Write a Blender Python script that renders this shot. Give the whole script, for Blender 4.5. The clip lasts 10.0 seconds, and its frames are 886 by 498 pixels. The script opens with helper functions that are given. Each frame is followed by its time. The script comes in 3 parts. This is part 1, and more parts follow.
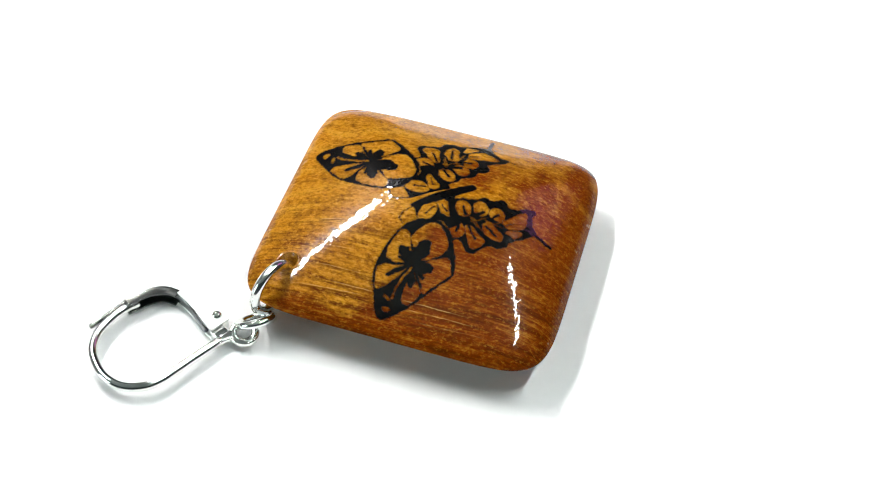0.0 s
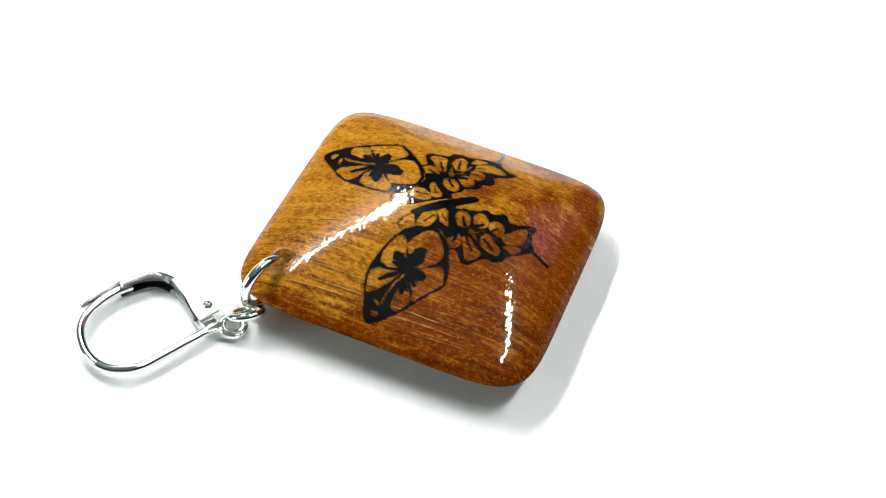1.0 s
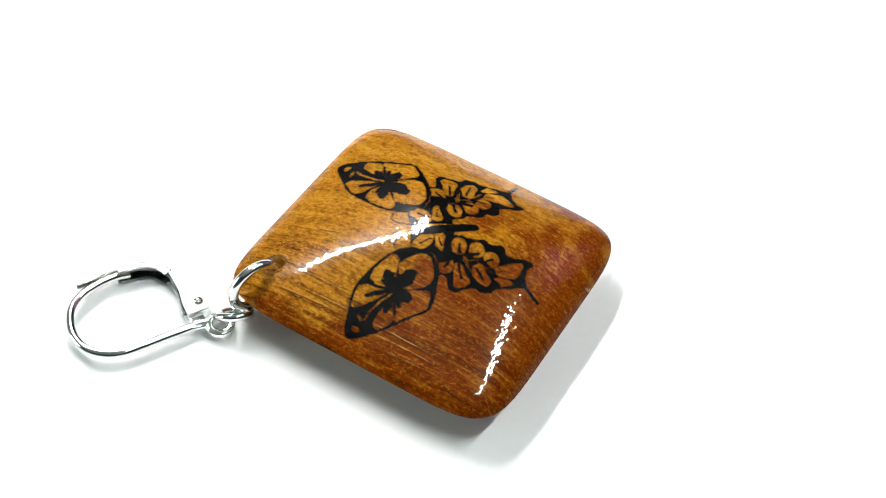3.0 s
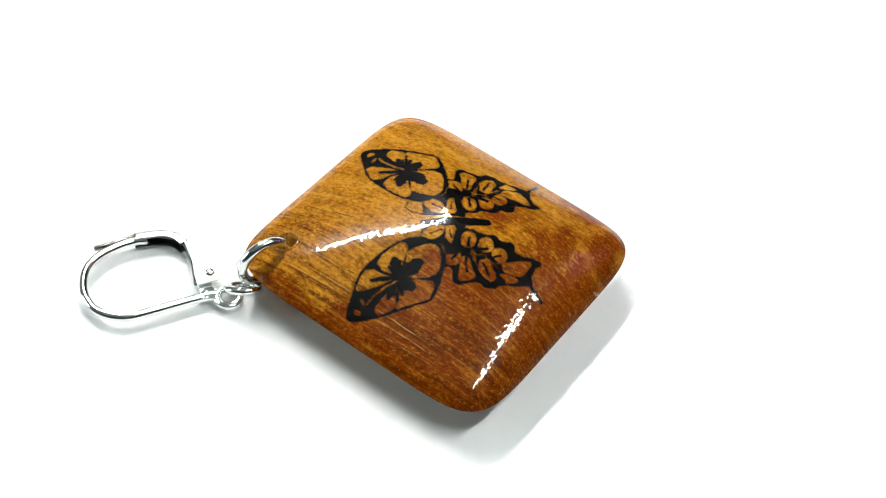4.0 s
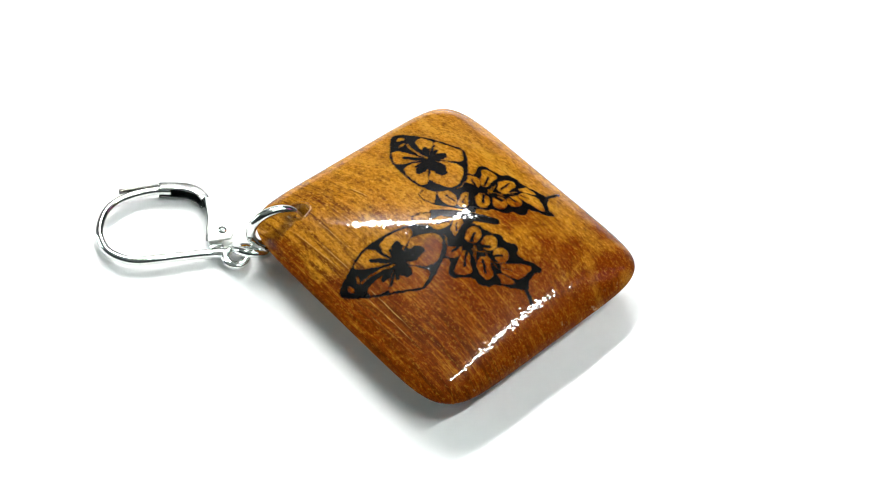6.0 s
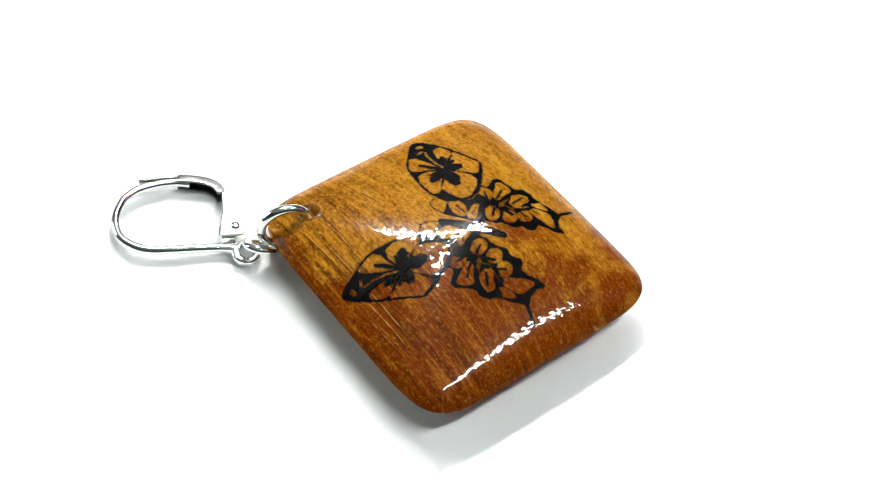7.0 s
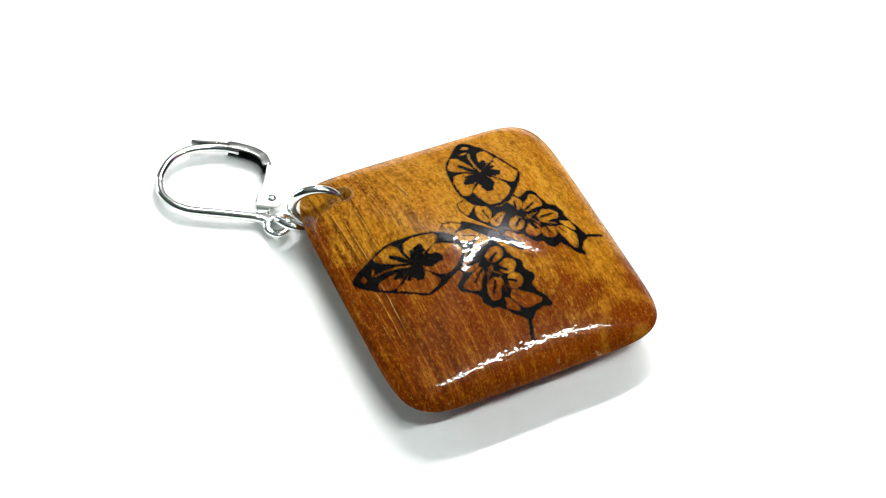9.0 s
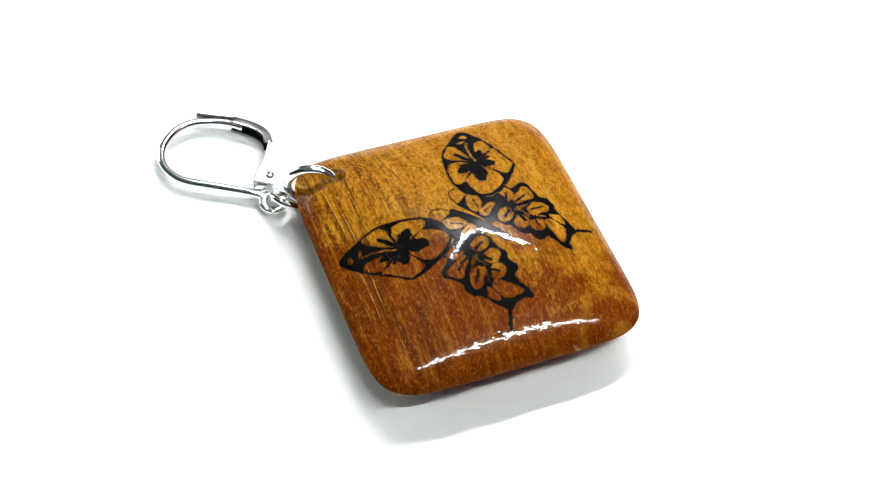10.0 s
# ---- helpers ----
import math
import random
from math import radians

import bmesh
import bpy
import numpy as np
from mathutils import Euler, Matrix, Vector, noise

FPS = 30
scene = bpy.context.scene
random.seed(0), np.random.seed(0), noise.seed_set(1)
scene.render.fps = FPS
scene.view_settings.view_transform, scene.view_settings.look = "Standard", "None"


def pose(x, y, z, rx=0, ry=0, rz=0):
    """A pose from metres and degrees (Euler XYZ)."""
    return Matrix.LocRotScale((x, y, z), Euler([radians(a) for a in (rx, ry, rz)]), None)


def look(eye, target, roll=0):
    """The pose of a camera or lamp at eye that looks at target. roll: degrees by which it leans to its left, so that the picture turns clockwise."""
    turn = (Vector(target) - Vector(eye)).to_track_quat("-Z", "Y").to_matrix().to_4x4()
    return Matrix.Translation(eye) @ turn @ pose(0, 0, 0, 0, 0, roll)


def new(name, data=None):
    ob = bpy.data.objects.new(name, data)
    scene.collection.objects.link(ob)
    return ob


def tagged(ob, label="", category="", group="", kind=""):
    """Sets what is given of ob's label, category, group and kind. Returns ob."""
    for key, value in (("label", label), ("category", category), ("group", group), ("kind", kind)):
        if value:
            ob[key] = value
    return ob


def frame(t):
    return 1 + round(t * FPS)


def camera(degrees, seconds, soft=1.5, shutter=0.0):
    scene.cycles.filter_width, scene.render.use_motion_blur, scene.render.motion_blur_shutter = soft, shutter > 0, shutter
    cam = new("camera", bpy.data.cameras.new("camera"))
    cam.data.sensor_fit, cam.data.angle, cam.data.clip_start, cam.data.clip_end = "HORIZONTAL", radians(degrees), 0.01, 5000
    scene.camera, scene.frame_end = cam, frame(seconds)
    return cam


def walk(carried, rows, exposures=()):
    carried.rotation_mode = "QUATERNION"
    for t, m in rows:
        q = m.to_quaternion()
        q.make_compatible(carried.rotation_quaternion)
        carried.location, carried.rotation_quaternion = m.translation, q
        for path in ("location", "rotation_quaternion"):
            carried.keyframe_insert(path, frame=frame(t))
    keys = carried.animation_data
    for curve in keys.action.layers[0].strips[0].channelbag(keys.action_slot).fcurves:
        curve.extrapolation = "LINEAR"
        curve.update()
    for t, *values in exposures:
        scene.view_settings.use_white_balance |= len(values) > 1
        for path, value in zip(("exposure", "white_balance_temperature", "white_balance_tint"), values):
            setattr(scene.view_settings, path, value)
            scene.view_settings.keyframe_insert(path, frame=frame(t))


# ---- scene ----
cam = camera(34.0, 10.0, soft=1.1)
ROWS = [
    (0.0, 0.02136, -0.09359, 0.11137, 41.053, -3.764, 16.334),
    (0.5, 0.02297, -0.09318, 0.11022, 41.397, -4.570, 18.586),
    (1.0, 0.02801, -0.09102, 0.11078, 41.238, -4.827, 21.768),
    (1.5, 0.03005, -0.08981, 0.11058, 41.270, -5.116, 23.742),
    (2.0, 0.03222, -0.08800, 0.11143, 41.114, -5.223, 25.667),
    (2.5, 0.03590, -0.08633, 0.11167, 41.168, -4.642, 27.631),
    (2.7, 0.03739, -0.08555, 0.11186, 41.235, -5.007, 28.588),
    (3.8, 0.04565, -0.08126, 0.11287, 40.596, -5.186, 35.432),
    (4.0, 0.04715, -0.08048, 0.11306, 40.485, -5.429, 36.491),
    (4.5, 0.05110, -0.07861, 0.11317, 40.328, -5.523, 39.223),
    (5.0, 0.05435, -0.07686, 0.11387, 39.923, -5.601, 42.111),
    (5.2, 0.05529, -0.07589, 0.11400, 39.755, -5.659, 43.135),
    (6.3, 0.06043, -0.07052, 0.11473, 39.672, -6.264, 48.523),
    (6.5, 0.06137, -0.06954, 0.11487, 39.747, -6.233, 49.620),
    (7.0, 0.06442, -0.06629, 0.11562, 39.465, -5.974, 52.158),
    (7.5, 0.06659, -0.06342, 0.11643, 38.976, -6.224, 54.689),
    (8.0, 0.06891, -0.05993, 0.11749, 38.348, -6.452, 57.802),
    (8.5, 0.07171, -0.05554, 0.11812, 38.070, -5.848, 60.897),
    (9.0, 0.07360, -0.05186, 0.11863, 38.054, -5.452, 63.866),
    (9.5, 0.07555, -0.04944, 0.11880, 37.915, -5.586, 65.540),
    (10.0, 0.07743, -0.04595, 0.12057, 37.145, -5.762, 68.125),
]
walk(cam, [(t, pose(x, y, z, rx, ry, rz)) for t, x, y, z, rx, ry, rz in ROWS])

# ---- world and lights ----
MM = 0.001
world = bpy.data.worlds.new("world")
world.use_nodes = True
world.node_tree.nodes["Background"].inputs[0].default_value = (0.9, 0.95, 1.0, 1)
world.node_tree.nodes["Background"].inputs[1].default_value = 0.2
scene.world = world
scene.view_settings.exposure = 0.3

# an unseen soft fill, added low beside the table
panel = bpy.data.lights.new("side_fill", "AREA")
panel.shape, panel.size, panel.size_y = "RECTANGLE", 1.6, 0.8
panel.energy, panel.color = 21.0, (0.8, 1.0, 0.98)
new("side_fill", panel).matrix_world = look((-1.44, -0.5, 0.5), (0, 0, 0))


# ---- materials ----
class Nodes:
    """A node material under construction."""

    def __init__(self, name):
        self.material = bpy.data.materials.new(name)
        self.material.use_nodes = True
        self.tree = self.material.node_tree
        self.bsdf = self.tree.nodes["Principled BSDF"]

    def add(self, kind, **inputs):
        node = self.tree.nodes.new(kind)
        for key, value in inputs.items():
            self.put(node.inputs[key.replace("_", " ")], value)
        return node

    def put(self, socket, value):
        if isinstance(value, bpy.types.NodeSocket):
            self.tree.links.new(value, socket)
        else:
            socket.default_value = value

    def set(self, **inputs):
        for key, value in inputs.items():
            self.put(self.bsdf.inputs[key.replace("_", " ")], value)

    def coords(self, scale):
        """Object coordinates, stretched."""
        texco = self.add("ShaderNodeTexCoord")
        mapping = self.add("ShaderNodeMapping", Scale=scale)
        self.put(mapping.inputs["Vector"], texco.outputs["Object"])
        return mapping.outputs["Vector"]

    def noise(self, vector, scale, detail=4.0, rough=0.55, distortion=0.0):
        return self.add("ShaderNodeTexNoise", Vector=vector, Scale=scale, Detail=detail, Roughness=rough, Distortion=distortion).outputs["Fac"]

    def ramp(self, value, *stops):
        node = self.add("ShaderNodeValToRGB", Fac=value)
        while len(node.color_ramp.elements) < len(stops):
            node.color_ramp.elements.new(0.5)
        for element, (place, colour) in zip(node.color_ramp.elements, stops):
            element.position = place
            element.color = (*colour, 1) if isinstance(colour, tuple) else (colour, colour, colour, 1)
        return node.outputs["Color"]

    def mix(self, factor, a, b, blend="MIX"):
        node = self.tree.nodes.new("ShaderNodeMix")
        node.data_type, node.blend_type = "RGBA", blend
        self.put(node.inputs[0], factor)
        self.put(node.inputs[6], a)
        self.put(node.inputs[7], b)
        return node.outputs[2]

    def add_math(self, operation, a, b):
        node = self.tree.nodes.new("ShaderNodeMath")
        node.operation = operation
        self.put(node.inputs[0], a)
        self.put(node.inputs[1], b)
        return node.outputs[0]

    def bump(self, height, strength, distance):
        return self.add("ShaderNodeBump", Height=height, Strength=strength, Distance=distance).outputs["Normal"]


def lacquer(n):
    """A glossy clear coat, brushed on a little unevenly, over what lies under it."""
    v = n.coords((1, 1, 1))
    peel = n.add_math("ADD", n.noise(v, 1750, 1.0, 0.5), n.add_math("MULTIPLY", n.noise(v, 420, 1.0, 0.5), 0.8))
    # coat weight falls towards the rim, holding back pale table reflections there
    place = n.add("ShaderNodeSeparateXYZ", Vector=n.coords((1 / 0.0152, 1 / 0.0145, 1)))
    edge = n.add_math("MAXIMUM", n.add_math("ABSOLUTE", place.outputs["X"], 0.0), n.add_math("ABSOLUTE", place.outputs["Y"], 0.0))
    n.set(Coat_Weight=n.ramp(edge, (0.76, 1.0), (0.95, 0.08)), Coat_Roughness=0.025, Coat_IOR=1.5, Coat_Normal=n.bump(peel, 0.19, 0.0001))


# pale scratches along the grain, in millimetres: from, to, both along and across, and how plain they are
SCRATCHES = [(0.2, -10.85, 7.2, -11.1, 1.0), (0.4, -11.6, 7.8, -11.75, 0.7), (-10.2, -11.9, -3.2, -11.4, 0.8), (-6.5, -10.95, -1.8, -10.85, 0.9), (-3.6, -10.5, 0.4, -10.5, 0.6), (-10.0, -4.5, -7.3, -4.1, 0.8), (-9.5, -7.6, -5.6, -7.5, 0.5), (-8.8, -9.6, -3.5, -9.5, 0.6), (2.5, -12.6, 9.0, -12.5, 0.5)]


def wood_material():
    n = Nodes("lacquered_wood")
    place = n.add("ShaderNodeSeparateXYZ", Vector=n.coords((1 / 0.015, 1 / 0.015, 1)))
    along_x, along_y = place.outputs["X"], place.outputs["Y"]
    # grain runs along x: fine pores, mid streaks, wide bands bent by a slow drift
    drift = n.noise(n.coords((75, 75, 75)), 1.0, 2.0, 0.5)
    bent = n.add("ShaderNodeVectorMath", Vector=n.coords((38, 330, 60)))
    bent.operation = "MULTIPLY_ADD"
    n.put(bent.inputs[1], (1, 1, 1))
    shift = n.add("ShaderNodeCombineXYZ", Y=n.add_math("MULTIPLY", drift, 3.0))
    n.put(bent.inputs[2], shift.outputs[0])
    band = n.noise(bent.outputs[0], 1.0, 3.0, 0.6)
    streak = n.noise(n.coords((150, 2300, 190)), 1.0, 5.0, 0.7)
    cloud = n.noise(n.coords((120, 170, 130)), 1.0, 5.0, 0.62)
    mottle = n.noise(n.coords((620, 1250, 600)), 1.0, 6.0, 0.72)
    speck = n.noise(n.coords((0.6, 1, 1)), 3300, 4.0, 0.8)
    tone = n.ramp(band, (0.28, (0.265, 0.09, 0.0026)), (0.48, (0.345, 0.138, 0.0056)), (0.7, (0.5, 0.24, 0.018)))
    # redder heartwood away from the drilled corner, deepened for that side's weaker light
    heart = n.add_math("ADD", n.add_math("MULTIPLY", along_x, 0.46), n.add_math("MULTIPLY", along_y, -0.26))
    heart = n.add_math("ADD", heart, n.add_math("MULTIPLY", n.add_math("SUBTRACT", cloud, 0.5), 1.4))
    # and redder and darker towards the rim
    edge = n.add_math("MAXIMUM", n.add_math("ABSOLUTE", along_x, 0.0), n.add_math("ABSOLUTE", along_y, 0.0))
    heart = n.add_math("ADD", heart, n.ramp(edge, (0.76, 0.0), (1.0, 0.45)))
    red = n.ramp(heart, (-0.2, 1.0), (0.3, 0.4))
    tone = n.mix(n.ramp(heart, (-0.3, 0.0), (0.22, 0.93)), tone, (0.128, 0.0158, 0.0002, 1))
    # the grain is coarse along one edge and faint elsewhere
    low = n.ramp(n.add_math("MULTIPLY", along_y, -1.0), (-0.05, 0.12), (0.62, 1.0))
    tone = n.mix(n.add_math("MULTIPLY", n.ramp(streak, (0.38, 0.9), (0.53, 0.0)), low), tone, (0.06, 0.012, 0.0009, 1))
    tone = n.mix(n.add_math("MULTIPLY", n.ramp(streak, (0.54, 0.0), (0.68, 0.6)), n.add_math("ADD", n.add_math("MULTIPLY", low, 0.6), 0.4)), tone, (0.4, 0.165, 0.014, 1))
    # growth rings curl round a knot near one corner
    away_x = n.add_math("SUBTRACT", along_x, 1.05)
    away_y = n.add_math("MULTIPLY", n.add_math("SUBTRACT", along_y, 0.72), 1.3)
    away = n.add_math("POWER", n.add_math("ADD", n.add_math("MULTIPLY", away_x, away_x), n.add_math("MULTIPLY", away_y, away_y)), 0.5)
    ring = n.add_math("SINE", n.add_math("ADD", n.add_math("MULTIPLY", away, 26.0), n.add_math("MULTIPLY", drift, 9.0)), 0.0)
    near = n.add_math("MULTIPLY", n.ramp(away, (0.25, 1.0), (0.8, 0.0)), n.ramp(band, (0.35, 0.4), (0.6, 1.0)))
    tone = n.mix(n.add_math("MULTIPLY", n.ramp(ring, (0.3, 0.0), (1.0, 0.5)), near), tone, (0.42, 0.17, 0.014, 1))
    tone = n.mix(n.add_math("MULTIPLY", n.ramp(n.add_math("MULTIPLY", ring, -1.0), (0.2, 0.0), (1.0, 0.5)), near), tone, (0.12, 0.016, 0.0004, 1))
    # blotches and fine flecks
    tone = n.mix(n.ramp(mottle, (0.36, 0.52), (0.52, 0.0)), tone, (0.085, 0.014, 0.0006, 1))
    tone = n.mix(n.add_math("MULTIPLY", n.ramp(mottle, (0.52, 0.0), (0.7, 0.5)), red), tone, (0.33, 0.125, 0.01, 1))
    tone = n.mix(n.ramp(speck, (0.36, 0.6), (0.5, 0.0)), tone, (0.06, 0.016, 0.0009, 1))
    tone = n.mix(n.add_math("MULTIPLY", n.ramp(speck, (0.53, 0.0), (0.68, 0.75)), red), tone, (0.5, 0.23, 0.026, 1))
    # scratches: on each, the lit flank is painted pale and the shaded one dark
    wobble = n.add_math("MULTIPLY", n.add_math("SUBTRACT", n.noise(n.coords((1, 1, 1)), 700, 3.0, 0.6), 0.5), 0.012)
    breaks = n.ramp(n.noise(n.coords((900, 900, 900)), 1.0, 2.0, 0.5), (0.4, 0.25), (0.55, 1.0))
    for u0, v0, u1, v1, plain in SCRATCHES:
        lean = (v1 - v0) / (u1 - u0)
        off = n.add_math("SUBTRACT", n.add_math("ADD", along_y, wobble), n.add_math("ADD", n.add_math("MULTIPLY", along_x, lean), (v0 - lean * u0) / 15))
        middle, half = (u0 + u1) / 30, (u1 - u0) / 30
        reach = n.ramp(n.add_math("ABSOLUTE", n.add_math("DIVIDE", n.add_math("SUBTRACT", along_x, middle), half), 0.0), (0.6, plain), (1.0, 0.0))
        pale = n.ramp(n.add_math("ABSOLUTE", off, 0.0), (0.0006, 0.5), (0.0042, 0.0))
        dark = n.ramp(n.add_math("ABSOLUTE", n.add_math("ADD", off, 0.011), 0.0), (0.002, 0.8), (0.01, 0.0))
        tone = n.mix(n.add_math("MULTIPLY", dark, reach), tone, (0.07, 0.016, 0.0014, 1))
        tone = n.mix(n.add_math("MULTIPLY", n.add_math("MULTIPLY", pale, reach), breaks), tone, (0.62, 0.36, 0.11, 1))
    # lacquer chipped pale along the rim
    chips = n.add_math("MULTIPLY", n.ramp(edge, (0.955, 0.0), (0.985, 1.0)), n.ramp(n.noise(n.coords((1, 1, 1)), 1100, 4.0, 0.7), (0.6, 0.0), (0.72, 0.4)))
    tone = n.mix(chips, tone, (0.6, 0.42, 0.22, 1))
    n.set(Base_Color=tone, Roughness=0.21, Specular_IOR_Level=0.035, Normal=n.bump(streak, 0.15, 0.0002))
    lacquer(n)
    return n.material


def ink_material():
    n = Nodes("black_ink")
    fleck = n.noise(n.coords((1, 1, 1)), 2500, 3.0, 0.6)
    n.set(Base_Color=n.ramp(fleck, (0.5, (0.001, 0.001, 0.0013)), (0.64, (0.006, 0.004, 0.002)), (0.82, (0.02, 0.01, 0.004))), Roughness=0.21, Specular_IOR_Level=0.035)
    lacquer(n)
    # the ink thins out and breaks into dots at its edges
    depth = n.tree.nodes.new("ShaderNodeAttribute")
    depth.attribute_name = "ink_depth"
    dots = n.add_math("MULTIPLY", n.add_math("SUBTRACT", n.noise(n.coords((1, 1, 1)), 5200, 3.0, 0.7), 0.5), 0.34)
    n.set(Alpha=n.ramp(n.add_math("ADD", n.add_math("ADD", depth.outputs["Fac"], dots), 0.5), (0.42, 0.0), (0.58, 1.0)))
    return n.material


def metal_material(name, smooth, rough, shine=0.82):
    n = Nodes(name)
    wear = n.noise(n.coords((1, 1, 1)), 900, 4.0, 0.6)
    n.set(Base_Color=(shine, shine * 1.02, shine * 0.99, 1), Metallic=1.0, Roughness=n.ramp(wear, (0.3, smooth), (0.7, rough)), Normal=n.bump(wear, 0.05, 0.0001))
    return n.material


def plain_material(name, colour, rough, grain):
    n = Nodes(name)
    value = n.noise(n.coords((1, 1, 1)), grain, 4.0, 0.6)
    n.set(Base_Color=n.mix(value, (*(c * 0.95 for c in colour), 1), (*colour, 1)), Roughness=rough, Normal=n.bump(value, 0.03, 0.0002))
    return n.material


WOOD, INK, METAL, SATIN = wood_material(), ink_material(), metal_material("bright_plated_metal", 0.05, 0.13), metal_material("satin_plated_metal", 0.5, 0.62)
# darker copy of the plating: dark surroundings mirrored in the lever, put in colour
DIM_METAL = metal_material("dim_reflection_metal", 0.1, 0.22, 0.17)
PAPER = plain_material("white_card", (0.86, 0.86, 0.86), 0.7, 900)
HOOD = plain_material("hood_card", (0.75, 0.75, 0.75), 0.7, 500)
BOARD = plain_material("board_card", (0.09, 0.09, 0.09), 0.8, 500)
VIOLET = plain_material("violet_cloth", (0.52, 0.15, 0.42), 0.9, 700)
CARD = plain_material("box_card", (0.3, 0.305, 0.31), 0.7, 500)
WALL = plain_material("wall_paint", (0.1, 0.103, 0.106), 0.8, 60)
# paler than the walls so the unseen ceiling bounces soft fill down
CEILING_BOUNCE = plain_material("ceiling_bounce_tone", (0.42, 0.42, 0.41), 0.9, 60)
FLOOR = plain_material("floor_covering", (0.25, 0.22, 0.2), 0.7, 40)


# ---- mesh helpers ----
def part(name, bm, material, parent=None, label="", smooth=True):
    mesh = bpy.data.meshes.new(name)
    bm.to_mesh(mesh)
    bm.free()
    return mesh_part(name, mesh, material, parent, label, smooth)


def mesh_part(name, mesh, material, parent=None, label="", smooth=True):
    if smooth:
        mesh.polygons.foreach_set("use_smooth", [True] * len(mesh.polygons))
    mesh.materials.append(material)
    ob = new(name, mesh)
    ob.parent = parent
    return tagged(ob, label)


def box(bm, low, high, bevel=0.0):
    made = bmesh.ops.create_cube(bm, size=1)["verts"]
    size, middle = Vector(high) - Vector(low), (Vector(high) + Vector(low)) / 2
    for v in made:
        v.co = Vector((v.co.x * size.x, v.co.y * size.y, v.co.z * size.z)) + middle
    if bevel:
        bmesh.ops.bevel(bm, geom=list({e for v in made for e in v.link_edges}), offset=bevel, segments=3, affect="EDGES", profile=0.5)
    return made


def spline(points, steps):
    """A smooth curve through the points."""
    p = [Vector(q) for q in points]
    p = [2 * p[0] - p[1], *p, 2 * p[-1] - p[-2]]
    out = []
    for i in range(1, len(p) - 2):
        for k in range(steps):
            t = k / steps
            out.append(0.5 * (2 * p[i] + (p[i + 1] - p[i - 1]) * t + (2 * p[i - 1] - 5 * p[i] + 4 * p[i + 1] - p[i + 2]) * t * t + (3 * p[i] - p[i - 1] - 3 * p[i + 1] + p[i + 2]) * t ** 3))
    return out + [p[-2]]


def sweep(bm, path, wide, thick, up=Vector((0, 0, 1)), sides=16, power=2.0, closed=False):
    """A bar of rounded section along the path: wide across, thick along up; each a number or a function of the way from 0 to 1."""
    rings, count = [], len(path)
    for i, place in enumerate(path):
        if closed:
            way = path[(i + 1) % count] - path[i - 1]
        else:
            way = path[min(i + 1, count - 1)] - path[max(i - 1, 0)]
        way = way.normalized()
        across = way.cross(up).normalized()
        over = across.cross(way).normalized()
        s = i / (count - 1)
        a, b = (wide(s) if callable(wide) else wide) / 2, (thick(s) if callable(thick) else thick) / 2
        ring = []
        for k in range(sides):
            c, d = math.cos(2 * math.pi * k / sides), math.sin(2 * math.pi * k / sides)
            c, d = math.copysign(abs(c) ** (2 / power), c), math.copysign(abs(d) ** (2 / power), d)
            ring.append(bm.verts.new(place + across * (a * c) + over * (b * d)))
        rings.append(ring)
    pairs = list(zip(rings, rings[1:])) + ([(rings[-1], rings[0])] if closed else [])
    for one, two in pairs:
        for k in range(sides):
            bm.faces.new((one[k], one[(k + 1) % sides], two[(k + 1) % sides], two[k]))
    if not closed:
        bm.faces.new(rings[0][::-1])
        bm.faces.new(rings[-1])
    bmesh.ops.recalc_face_normals(bm, faces=bm.faces)


# ---- setting ----
def slab(name, low, high, material, label, category, bevel=0.0):
    bm = bmesh.new()
    box(bm, low, high, bevel)
    return tagged(part(name, bm, material, smooth=False), label, category, kind="structure")


slab("tabletop", (-1.5, -1.2, -0.03), (1.5, 1.5, 0.0), PAPER, "smooth matt white tabletop under the earring", "tabletop", 0.004)


def sweep_card(name, points, thick, along, material, label):
    """A card whose profile (distance, height) is drawn out along a side of the table."""
    bm = bmesh.new()
    rows = []
    for d, z in points:
        rows.append([bm.verts.new(p) for p in along(d, z)])
    for one, two in zip(rows, rows[1:]):
        bm.faces.new((one[0], one[1], two[1], two[0]))
    bmesh.ops.solidify(bm, geom=bm.faces[:], thickness=thick)
    bmesh.ops.recalc_face_normals(bm, faces=bm.faces)
    return tagged(part(name, bm, material), label, "backdrop", kind="structure")


# unseen cards, added to soften the horizon mirrored in rim and wire
curve = [(0.42 + 0.16 * math.sin(radians(a)), 0.161 - 0.16 * math.cos(radians(a))) for a in range(0, 91, 6)]
sweep_card("reflection_card_north", curve, 0.002, lambda d, z: ((-0.9, d, z), (0.9, d, z)), CARD, "unseen grey card curving up behind the earring, added for its reflections")
low_curve = [(0.42 + 0.08 * math.sin(radians(a)), 0.081 - 0.08 * math.cos(radians(a))) for a in range(0, 91, 9)]
sweep_card("reflection_card_west", low_curve, 0.002, lambda d, z: ((-d - 0.02, -0.4, z), (-d - 0.02, 0.4, z)), HOOD, "unseen pale grey card curving up beside the earring, added for its reflections")


